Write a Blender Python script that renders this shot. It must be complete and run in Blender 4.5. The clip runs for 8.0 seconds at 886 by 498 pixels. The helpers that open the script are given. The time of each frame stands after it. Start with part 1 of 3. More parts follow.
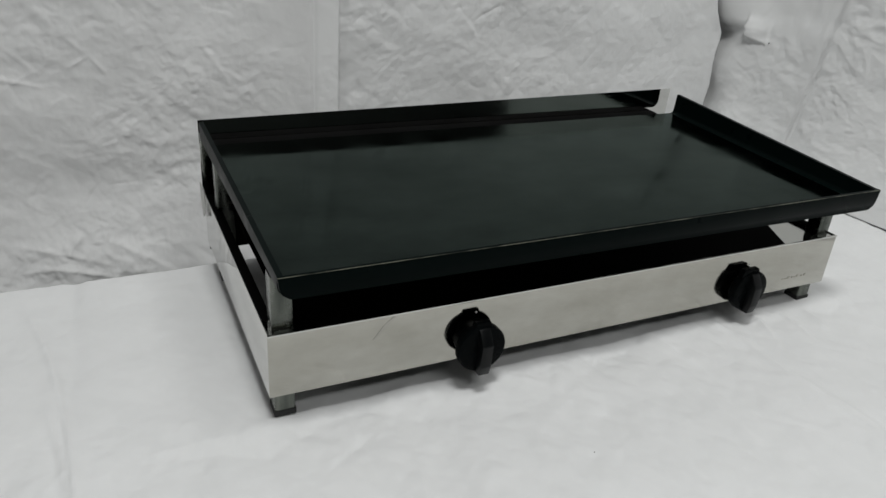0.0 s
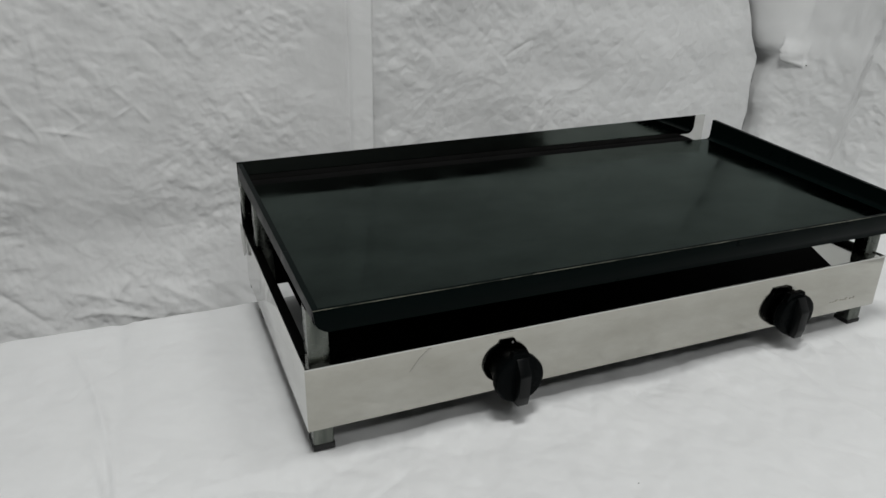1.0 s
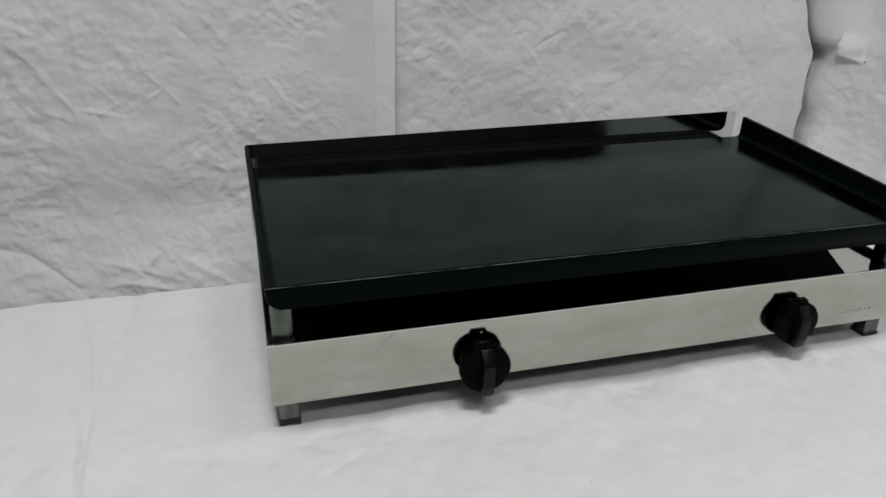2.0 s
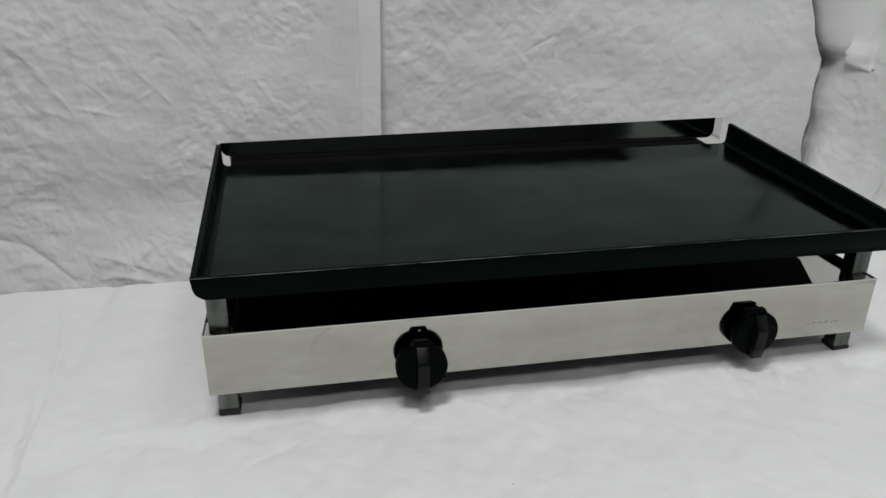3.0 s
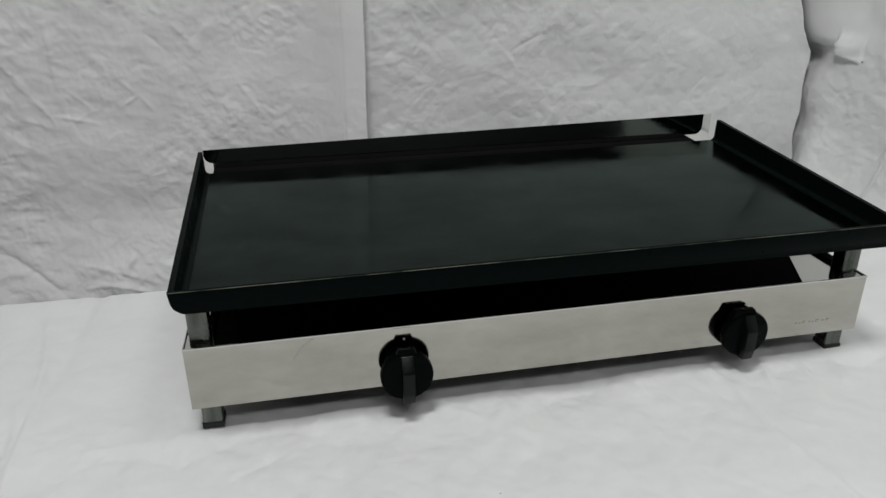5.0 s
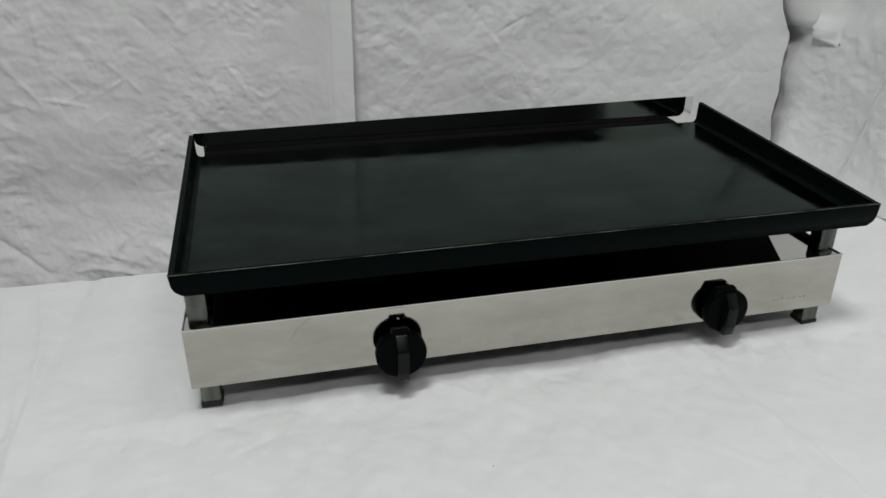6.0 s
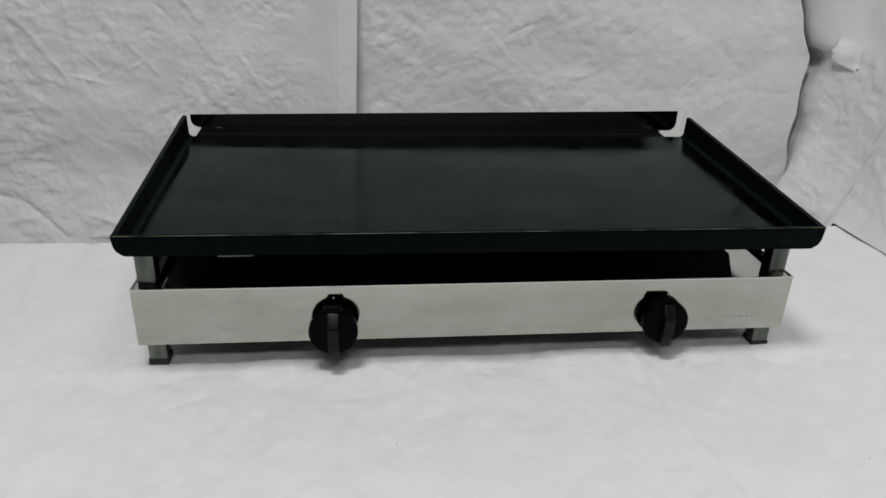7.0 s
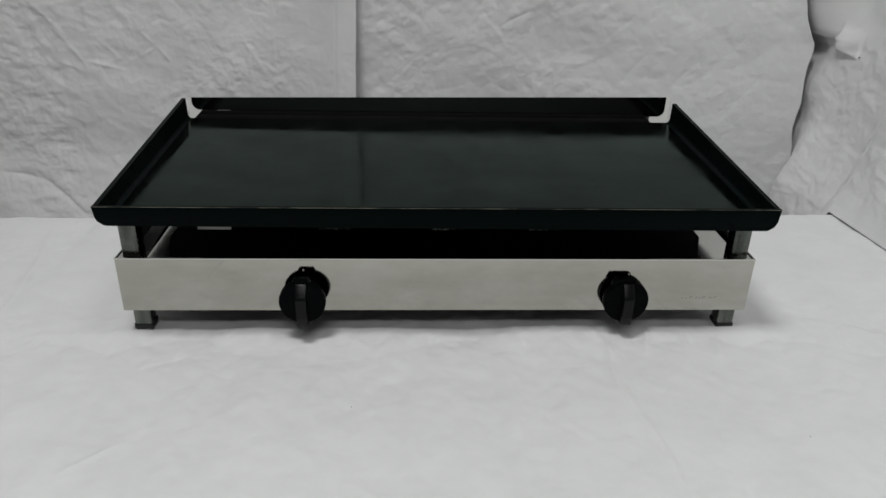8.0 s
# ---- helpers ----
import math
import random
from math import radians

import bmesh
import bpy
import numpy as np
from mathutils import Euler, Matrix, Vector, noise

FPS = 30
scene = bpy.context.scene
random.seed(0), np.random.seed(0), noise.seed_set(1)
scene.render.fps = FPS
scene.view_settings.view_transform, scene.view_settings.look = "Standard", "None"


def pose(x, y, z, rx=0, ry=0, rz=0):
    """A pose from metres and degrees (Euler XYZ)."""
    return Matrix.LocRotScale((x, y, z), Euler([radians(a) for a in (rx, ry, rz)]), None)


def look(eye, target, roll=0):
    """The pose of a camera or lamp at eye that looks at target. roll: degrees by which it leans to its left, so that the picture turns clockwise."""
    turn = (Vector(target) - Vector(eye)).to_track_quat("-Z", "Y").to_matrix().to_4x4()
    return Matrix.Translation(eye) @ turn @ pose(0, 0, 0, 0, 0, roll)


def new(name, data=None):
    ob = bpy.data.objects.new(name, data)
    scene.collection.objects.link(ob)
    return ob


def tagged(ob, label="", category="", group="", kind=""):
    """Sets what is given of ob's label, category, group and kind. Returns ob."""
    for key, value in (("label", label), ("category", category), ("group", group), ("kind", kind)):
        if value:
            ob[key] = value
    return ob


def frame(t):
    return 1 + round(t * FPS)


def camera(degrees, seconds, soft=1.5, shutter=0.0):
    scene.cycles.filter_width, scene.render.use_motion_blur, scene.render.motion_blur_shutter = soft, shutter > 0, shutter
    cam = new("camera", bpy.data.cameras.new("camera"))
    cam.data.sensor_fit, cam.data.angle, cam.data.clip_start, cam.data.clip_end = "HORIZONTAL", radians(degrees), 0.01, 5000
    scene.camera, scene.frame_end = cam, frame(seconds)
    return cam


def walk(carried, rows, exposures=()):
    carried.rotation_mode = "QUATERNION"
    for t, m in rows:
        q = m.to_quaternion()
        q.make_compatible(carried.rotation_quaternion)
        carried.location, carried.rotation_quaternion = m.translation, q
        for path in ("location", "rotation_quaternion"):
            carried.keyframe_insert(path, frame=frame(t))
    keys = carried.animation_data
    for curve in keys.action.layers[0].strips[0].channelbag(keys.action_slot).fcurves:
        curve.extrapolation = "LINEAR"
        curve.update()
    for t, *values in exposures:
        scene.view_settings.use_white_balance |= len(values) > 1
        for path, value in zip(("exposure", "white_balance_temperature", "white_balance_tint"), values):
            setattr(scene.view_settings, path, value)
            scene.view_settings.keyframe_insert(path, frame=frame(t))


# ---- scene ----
cam = camera(62.3, 8.0, shutter=0.3)
PATH = [
    (0, (-0.494, -0.571, 0.483), (0.313, 1.03, -0.403), 4.2),
    (0.3, (-0.483, -0.578, 0.485), (0.3, 1.037, -0.398), 4.0),
    (0.5, (-0.479, -0.582, 0.483), (0.284, 1.051, -0.384), 3.1),
    (0.7, (-0.483, -0.579, 0.481), (0.277, 1.056, -0.385), 3.0),
    (0.9, (-0.484, -0.577, 0.48), (0.23, 1.101, -0.341), 1.3),
    (1, (-0.487, -0.58, 0.477), (0.226, 1.111, -0.318), 0.9),
    (1.2, (-0.485, -0.585, 0.472), (0.198, 1.118, -0.325), 0.4),
    (1.5, (-0.463, -0.596, 0.472), (0.182, 1.125, -0.317), 0.3),
    (1.7, (-0.436, -0.605, 0.474), (0.147, 1.134, -0.323), 0.3),
    (2, (-0.378, -0.626, 0.478), (0.109, 1.132, -0.341), 0.6),
    (2.2, (-0.351, -0.631, 0.472), (0.151, 1.129, -0.333), 1.8),
    (3.3, (-0.248, -0.666, 0.47), (0.066, 1.139, -0.332), 0.2),
    (3.5, (-0.241, -0.665, 0.468), (0.078, 1.131, -0.352), 0.8),
    (3.7, (-0.238, -0.66, 0.472), (0.088, 1.136, -0.345), 0.5),
    (4, (-0.234, -0.647, 0.476), (0.083, 1.152, -0.338), -0.4),
    (4.2, (-0.234, -0.642, 0.475), (0.091, 1.156, -0.338), -0.5),
    (4.5, (-0.236, -0.646, 0.476), (0.101, 1.153, -0.331), -0.4),
    (5.8, (-0.268, -0.658, 0.482), (0.121, 1.117, -0.354), -1.1),
    (6, (-0.265, -0.664, 0.487), (0.139, 1.096, -0.373), -0.4),
    (6.2, (-0.254, -0.669, 0.488), (0.152, 1.089, -0.375), 0.3),
    (6.5, (-0.221, -0.686, 0.493), (0.12, 1.098, -0.345), 0.4),
    (6.7, (-0.184, -0.703, 0.488), (0.091, 1.089, -0.356), 0.8),
    (7, (-0.127, -0.727, 0.487), (0.087, 1.072, -0.36), 1.8),
    (7.2, (-0.094, -0.736, 0.486), (0.094, 1.057, -0.38), 1.6),
    (7.5, (-0.065, -0.759, 0.487), (0.118, 1.028, -0.394), 1.5),
    (7.7, (-0.049, -0.763, 0.489), (0.092, 1.029, -0.388), 1.2),
    (8, (-0.033, -0.775, 0.489), (0.05, 1.024, -0.381), 1.1),
]
walk(cam, [(t, look(eye, target, roll)) for t, eye, target, roll in PATH],
     exposures=[(0.0, -0.01), (4.5, -0.02), (6.5, -0.01), (7.5, 0.02), (8.0, -0.17)])

# ---- world, light ----
world = bpy.data.worlds.new("world")
scene.world = world
world.use_nodes = True
world.node_tree.nodes["Background"].inputs[0].default_value = (0.9, 0.95, 1.0, 1)
world.node_tree.nodes["Background"].inputs[1].default_value = 0.03


def area_lamp(x, y, z, sx, sy, watts, colour):
    data = bpy.data.lights.new("area_lamp", "AREA")
    data.shape, data.size, data.size_y, data.energy, data.color = "RECTANGLE", sx, sy, watts, colour
    ob = new("area_lamp", data)
    ob.location = (x, y, z)
    return ob


area_lamp(-0.44, -0.66, 2.43, 0.52, 0.38, 31.0, (0.99, 1.0, 0.985))
area_lamp(0.52, -0.62, 2.43, 0.52, 0.38, 7.7, (0.99, 1.0, 0.985))
# unseen fill lamp, added to lighten the shade under the griddle's front
area_lamp(-0.10, -2.10, 2.43, 1.50, 0.40, 20.0, (0.99, 1.0, 0.985))


# ---- materials ----
def material(name, colour, rough=0.5, metal=0.0, ior=1.5):
    m = bpy.data.materials.new(name)
    m.use_nodes = True
    b = m.node_tree.nodes["Principled BSDF"]
    b.inputs["Base Color"].default_value = (*colour, 1)
    b.inputs["Roughness"].default_value = rough
    b.inputs["Metallic"].default_value = metal
    b.inputs["IOR"].default_value = ior
    return m


def noise_node(m, scale, detail=4.0, stretch=(1, 1, 1), rough=0.5):
    t = m.node_tree
    co = t.nodes.new("ShaderNodeTexCoord")
    mp = t.nodes.new("ShaderNodeMapping")
    mp.inputs["Scale"].default_value = stretch
    n = t.nodes.new("ShaderNodeTexNoise")
    n.inputs["Scale"].default_value = scale
    n.inputs["Detail"].default_value = detail
    n.inputs["Roughness"].default_value = rough
    t.links.new(co.outputs["Object"], mp.inputs["Vector"])
    t.links.new(mp.outputs["Vector"], n.inputs["Vector"])
    return n.outputs["Fac"]


def remap(m, fac, lo, hi, a=0.3, b=0.7):
    r = m.node_tree.nodes.new("ShaderNodeMapRange")
    r.inputs["From Min"].default_value, r.inputs["From Max"].default_value = a, b
    r.inputs["To Min"].default_value, r.inputs["To Max"].default_value = lo, hi
    m.node_tree.links.new(fac, r.inputs["Value"])
    return r.outputs["Result"]


def mix_colour(m, fac, c1, c2):
    t = m.node_tree
    x = t.nodes.new("ShaderNodeMix")
    x.data_type = "RGBA"
    x.inputs[6].default_value, x.inputs[7].default_value = (*c1, 1), (*c2, 1)
    t.links.new(fac, x.inputs[0])
    t.links.new(x.outputs[2], t.nodes["Principled BSDF"].inputs["Base Color"])


def drive(m, fac, socket):
    m.node_tree.links.new(fac, m.node_tree.nodes["Principled BSDF"].inputs[socket])


def bumps(m, *layers):
    """layers: (fac, strength, distance), chained."""
    t, last = m.node_tree, None
    for fac, strength, distance in layers:
        b = t.nodes.new("ShaderNodeBump")
        b.inputs["Strength"].default_value, b.inputs["Distance"].default_value = strength, distance
        t.links.new(fac, b.inputs["Height"])
        if last:
            t.links.new(last, b.inputs["Normal"])
        last = b.outputs["Normal"]
    t.links.new(last, t.nodes["Principled BSDF"].inputs["Normal"])


def cloth_material(name, c1, c2, fine=0.25):
    """Thin nonwoven sheet: clouded fibre, faint grain."""
    m = material(name, c1, 0.8)
    mix_colour(m, remap(m, noise_node(m, 14, 6, rough=0.6), 0, 1, 0.32, 0.68), c1, c2)
    bumps(m, (noise_node(m, 60, 5, rough=0.65), fine, 0.0022), (noise_node(m, 700, 2), 0.12, 0.0005))
    return m


CLOTH_WALL = cloth_material("white_nonwoven_sheet", (0.745, 0.75, 0.75), (0.79, 0.795, 0.795), 0.22)
CLOTH_LEFT = cloth_material("greyer_nonwoven_sheet", (0.70, 0.702, 0.702), (0.765, 0.768, 0.768), 0.22)
CLOTH_LIT_EDGE = cloth_material("lit_edge_nonwoven_sheet", (0.765, 0.77, 0.77), (0.80, 0.805, 0.805), 0.16)
CLOTH_TABLE = cloth_material("white_table_sheet", (0.735, 0.74, 0.743), (0.775, 0.78, 0.783), 0.12)

STEEL = material("brushed_stainless_steel", (0.60, 0.59, 0.555), 0.2, 1.0)
drive(STEEL, remap(STEEL, noise_node(STEEL, 14, 5, (1, 1, 4)), 0.04, 0.12), "Roughness")
mix_colour(STEEL, remap(STEEL, noise_node(STEEL, 9, 7, (1, 1, 2.2), 0.62), 0, 1, 0.32, 0.62), (0.405, 0.395, 0.352), (0.485, 0.476, 0.435))
bumps(STEEL, (noise_node(STEEL, 40, 3, (1, 1, 40)), 0.05, 0.0004))

MIRROR = material("polished_stainless_steel", (0.62, 0.62, 0.60), 0.07, 1.0)
drive(MIRROR, remap(MIRROR, noise_node(MIRROR, 10, 4), 0.02, 0.055), "Roughness")

SATIN = material("satin_stainless_steel", (0.6, 0.6, 0.58), 0.42, 1.0)
drive(SATIN, remap(SATIN, noise_node(SATIN, 30, 4), 0.36, 0.5), "Roughness")

WING = material("heat_tinted_steel", (0.62, 0.62, 0.59), 0.16, 1.0)
drive(WING, remap(WING, noise_node(WING, 24, 5), 0.06, 0.18), "Roughness")

GALV = material("galvanised_steel_tube", (0.42, 0.43, 0.42), 0.35, 1.0)
mix_colour(GALV, remap(GALV, noise_node(GALV, 30, 5, (3, 3, 0.4)), 0, 1), (0.058, 0.066, 0.058), (0.185, 0.195, 0.176))
drive(GALV, remap(GALV, noise_node(GALV, 70, 4), 0.16, 0.34), "Roughness")

PLATE = material("oiled_black_steel", (0.02, 0.025, 0.023), 0.14, 1.0)
mix_colour(PLATE, remap(PLATE, noise_node(PLATE, 9, 7, (1, 1.6, 1), 0.6), 0, 1), (0.0070, 0.0098, 0.0091), (0.0295, 0.0368, 0.0338))
drive(PLATE, remap(PLATE, noise_node(PLATE, 16, 6), 0.05, 0.23), "Roughness")
bumps(PLATE, (noise_node(PLATE, 7, 3), 0.018, 0.002), (noise_node(PLATE, 160, 3), 0.04, 0.0005))

PLATE.node_tree.nodes["Principled BSDF"].inputs["Specular Tint"].default_value = (0.73, 0.79, 0.765, 1)
LIP = material("black_steel_lip", (0.0014, 0.0038, 0.0035), 0.22, 0.0, 1.10)
drive(LIP, remap(LIP, noise_node(LIP, 30, 5), 0.26, 0.4), "Roughness")
bumps(LIP, (noise_node(LIP, 12, 3, (1, 1, 1)), 0.08, 0.002))

BARE = material("worn_bare_edge", (0.30, 0.29, 0.26), 0.4, 1.0)
mix_colour(BARE, remap(BARE, noise_node(BARE, 35, 5), 0, 1, 0.4, 0.6), (0.045, 0.048, 0.038), (0.28, 0.28, 0.22))

# the plate's sooty underside; elsewhere black standing in for shade and dark reflections
SOOT_SHADE = material("sooty_shaded_black", (0.005, 0.005, 0.005), 0.7, 0.0, 1.1)
mix_colour(SOOT_SHADE, remap(SOOT_SHADE, noise_node(SOOT_SHADE, 25, 5), 0, 1), (0.002, 0.002, 0.002), (0.004, 0.004, 0.004))
PLASTIC = material("black_plastic", (0.0020, 0.0027, 0.0029), 0.30, 0.0, 1.10)
drive(PLASTIC, remap(PLASTIC, noise_node(PLASTIC, 90, 4), 0.22, 0.34), "Roughness")
GRIP = material("smooth_black_plastic", (0.0022, 0.0028, 0.0030), 0.28, 0.0, 1.29)
RUBBER = material("black_rubber", (0.012, 0.012, 0.012), 0.7)
INDEX = material("white_index_paint", (0.6, 0.6, 0.6), 0.5)
ETCH = material("etched_grey_mark", (0.425, 0.41, 0.365), 0.12, 1.0)
STREAK = material("reflection_streak_steel", (0.425, 0.415, 0.378), 0.20, 1.0)
PAINT = material("room_paint", (0.17, 0.17, 0.17), 0.8)
mix_colour(PAINT, remap(PAINT, noise_node(PAINT, 2, 4), 0, 1), (0.15, 0.15, 0.15), (0.19, 0.19, 0.188))
CONCRETE = material("grey_floor", (0.25, 0.25, 0.24), 0.7)
mix_colour(CONCRETE, remap(CONCRETE, noise_node(CONCRETE, 4, 6), 0, 1), (0.2, 0.2, 0.19), (0.3, 0.3, 0.29))
WOOD = material("table_wood", (0.3, 0.2, 0.12), 0.5)
mix_colour(WOOD, remap(WOOD, noise_node(WOOD, 6, 5, (1, 12, 12)), 0, 1), (0.22, 0.14, 0.08), (0.36, 0.25, 0.15))


# ---- mesh helpers ----
def finish(bm, name, mats, parent=None, smooth=None):
    bmesh.ops.recalc_face_normals(bm, faces=bm.faces)
    me = bpy.data.meshes.new(name)
    bm.to_mesh(me)
    bm.free()
    for m in mats if isinstance(mats, (list, tuple)) else [mats]:
        me.materials.append(m)
    if smooth is not None:
        for p in me.polygons:
            p.use_smooth = True
        me.set_sharp_from_angle(angle=radians(smooth))
    ob = new(name, me)
    ob.parent = parent
    return ob


def part(name, bm, mat, parent, label="", smooth=35):
    ob = finish(bm, name, mat, parent, smooth)
    return tagged(ob, label) if label else ob


def add_box(bm, x0, x1, y0, y1, z0, z1, bevel=0.0, mat=0):
    vs = [bm.verts.new((x, y, z)) for z in (z0, z1) for x, y in ((x0, y0), (x1, y0), (x1, y1), (x0, y1))]
    faces = [bm.faces.new([vs[i] for i in f]) for f in ((3, 2, 1, 0), (4, 5, 6, 7), (0, 1, 5, 4), (1, 2, 6, 5), (2, 3, 7, 6), (3, 0, 4, 7))]
    for f in faces:
        f.material_index = mat
    if bevel:
        edges = list({e for f in faces for e in f.edges})
        bmesh.ops.bevel(bm, geom=edges, offset=bevel, segments=2, profile=0.6, affect="EDGES")
    return bm


def box(*a, **k):
    return add_box(bmesh.new(), *a, **k)


def add_prism(bm, outline, axis, a, b, mat=0):
    """A closed outline of 2D points, drawn out along an axis from a to b."""
    def at(p, d):
        return {"x": (d, p[0], p[1]), "y": (p[0], d, p[1]), "z": (p[0], p[1], d)}[axis]
    lo = [bm.verts.new(at(p, a)) for p in outline]
    hi = [bm.verts.new(at(p, b)) for p in outline]
    n = len(outline)
    faces = [bm.faces.new(lo), bm.faces.new(hi[::-1])]
    faces += [bm.faces.new((lo[i], hi[i], hi[(i + 1) % n], lo[(i + 1) % n])) for i in range(n)]
    for f in faces:
        f.material_index = mat
    return faces


def lathe(bm, rings, cx, cz, steps=48):
    """A solid of rings (radius, y) round an axis along y."""
    rows = [[bm.verts.new((cx + r * math.sin(2 * math.pi * i / steps), y, cz + r * math.cos(2 * math.pi * i / steps))) for i in range(steps)] for r, y in rings]
    for a, b in zip(rows, rows[1:]):
        for i in range(steps):
            j = (i + 1) % steps
            bm.faces.new((a[i], a[j], b[j], b[i]))
    bm.faces.new(rows[0])
    bm.faces.new(rows[-1][::-1])
    return bm


# ---- relief of the sheets ----

def perlin(x, y, seed):
    g = np.random.default_rng(seed).uniform(0, 2 * np.pi, (64, 64))
    xi, yi = np.floor(x).astype(int), np.floor(y).astype(int)
    xf, yf = x - xi, y - yi
    u, v = xf ** 3 * (xf * (xf * 6 - 15) + 10), yf ** 3 * (yf * (yf * 6 - 15) + 10)

    def corner(i, j):
        a = g[(xi + i) % 64, (yi + j) % 64]
        return np.cos(a) * (xf - i) + np.sin(a) * (yf - j)
    top = corner(0, 0) * (1 - u) + corner(1, 0) * u
    low = corner(0, 1) * (1 - u) + corner(1, 1) * u
    return top * (1 - v) + low * v


def facets(x, y, size, seed, stretch=1.0):
    """Relief of shallow domes that meet in sharp creases, about -1 to 1, of the given size in metres."""
    u, v = x / size / stretch, y / size
    u, v = u + 0.5 * perlin(u * 0.7 + 9, v * 0.7, seed + 50), v + 0.5 * perlin(u * 0.7, v * 0.7 + 5, seed + 51)
    r = np.random.default_rng(seed)
    jx, jy = r.uniform(0.1, 0.9, (2, 64, 64))
    gx, gy = np.clip(r.normal(0, 0.42, (2, 64, 64)), -0.8, 0.8)
    c = r.uniform(-0.15, 0.15, (64, 64))
    xi, yi, best = np.floor(u).astype(int), np.floor(v).astype(int), np.full(x.shape, -9.0)
    for i in (-1, 0, 1):
        for j in (-1, 0, 1):
            p, q = (xi + i) % 64, (yi + j) % 64
            dx, dy = u - xi - i - jx[p, q], v - yi - j - jy[p, q]
            best = np.maximum(best, gx[p, q] * dx + gy[p, q] * dy + c[p, q] - 0.75 * (dx * dx + dy * dy))
    return 1.6 * best


def crumple(x, y, size, seed, stretch=1.0):
    """Crushed sheeting: ridges and dents of the given size, with smaller ones on them."""
    big = facets(x, y, size, seed, stretch) - facets(x + 7.7, y, size * 1.15, seed + 3, stretch)
    small = facets(x, y + 3.1, size * 0.42, seed + 5, stretch) - facets(x, y, size * 0.47, seed + 7, stretch)
    return 0.6 * big + 0.3 * small


def ridges(x, y, size, seed, stretch=1.0):
    """Thin wandering ridges as of sheeting that was scrunched and pulled flat, about -1 to 1."""
    u, v = x / size / stretch, y / size
    wx = u + 0.6 * perlin(u * 0.7 + 9, v * 0.7, seed + 50)
    wy = v + 0.6 * perlin(u * 0.7, v * 0.7 + 5, seed + 51)
    h = 0.58 * np.abs(perlin(wx, wy, seed)) + 0.29 * np.abs(perlin(wx * 2.1 + 3, wy * 2.1, seed + 1)) + 0.13 * np.abs(perlin(wx * 4.3, wy * 4.3 + 7, seed + 2))
    return 1 - 2.6 * h


def creases(x, y, count, seed, x0, x1, y0, y1, length, width, depth):
    """Short straight folds strewn over an area."""
    r, h = np.random.default_rng(seed), np.zeros_like(x)
    for _ in range(count):
        h += crease(x, y, r.uniform(x0, x1), r.uniform(y0, y1), r.uniform(0, np.pi), length * r.uniform(0.4, 1.4), width * r.uniform(0.6, 1.5), depth * r.uniform(-1, 1))
    return h


def crease(x, y, cx, cy, angle, length, width, depth):
    dx, dy = x - cx, y - cy
    s = dx * math.cos(angle) + dy * math.sin(angle)
    d = -dx * math.sin(angle) + dy * math.cos(angle) + 0.12 * s * s / length
    return depth * np.exp(-np.abs(d) / width) * np.clip(1 - (2 * s / length) ** 2, 0, 1)


def fold(x, y, ax, ay, bx, by, width, depth):
    """One fold from a to b."""
    return crease(x, y, (ax + bx) / 2, (ay + by) / 2, math.atan2(by - ay, bx - ax), math.hypot(bx - ax, by - ay) * 1.25, width, depth)


def quilt(x, y, pitch, seed):
    """Faintly embossed diamonds with puffed middles, pulled out of true, 0 at the seams to 1."""
    u = x + 0.022 * perlin(x / 0.11, y / 0.11, seed) + 0.010 * perlin(x / 0.04, y / 0.04, seed + 2)
    w = y + 0.022 * perlin(x / 0.11, y / 0.11, seed + 1) + 0.010 * perlin(x / 0.04, y / 0.04, seed + 3)
    return (np.abs(np.sin((u + w) * np.pi / pitch)) * np.abs(np.sin((u - w) * np.pi / pitch))) ** 0.7


def step(v, a, b):
    t = np.clip((v - a) / (b - a), 0, 1)
    return t * t * (3 - 2 * t)


def sheet(name, X, Y, Z, mat, thick=0.0):
    """A grid of points as a smooth sheet."""
    n, m = X.shape
    me = bpy.data.meshes.new(name)
    co = np.stack([X, Y, Z], -1).reshape(-1, 3)
    i = np.arange(n * m).reshape(n, m)
    quads = np.stack([i[:-1, :-1], i[:-1, 1:], i[1:, 1:], i[1:, :-1]], -1).reshape(-1, 4)
    me.from_pydata(co.tolist(), [], quads.tolist())
    me.materials.append(mat)
    me.polygons.foreach_set("use_smooth", [True] * len(me.polygons))
    ob = new(name, me)
    if thick:
        s = ob.modifiers.new("thickness", "SOLIDIFY")
        s.thickness, s.offset = thick, 0
    return ob


# ---- the room ----
# unseen room shell, added to bounce light and feed the reflections
FLOOR = -0.75
for name, dims, mat in (
    ("floor", (-2.3, 2.3, -4.1, 0.94, FLOOR - 0.1, FLOOR), CONCRETE),
    ("ceiling", (-2.3, 2.3, -4.1, 0.94, 2.45, 2.55), PAINT),
    ("wall_north", (-2.2, 2.2, 0.84, 0.94, FLOOR, 2.45), PAINT),
    ("wall_south", (-2.2, 2.2, -4.1, -4.0, FLOOR, 2.45), PAINT),
    ("wall_west", (-2.3, -2.2, -4.1, 0.94, FLOOR, 2.45), PAINT),
    ("wall_east", (2.2, 2.3, -4.1, 0.94, FLOOR, 2.45), PAINT),
):
    tagged(finish(box(*dims), name, mat), kind="structure")

# ---- table ----
table = tagged(new("table"), "plain wooden table covered by a white sheet", "table")
part("tabletop", box(-1.1, 1.1, -0.56, 0.340, -0.050, -0.020, bevel=0.004), WOOD, table)
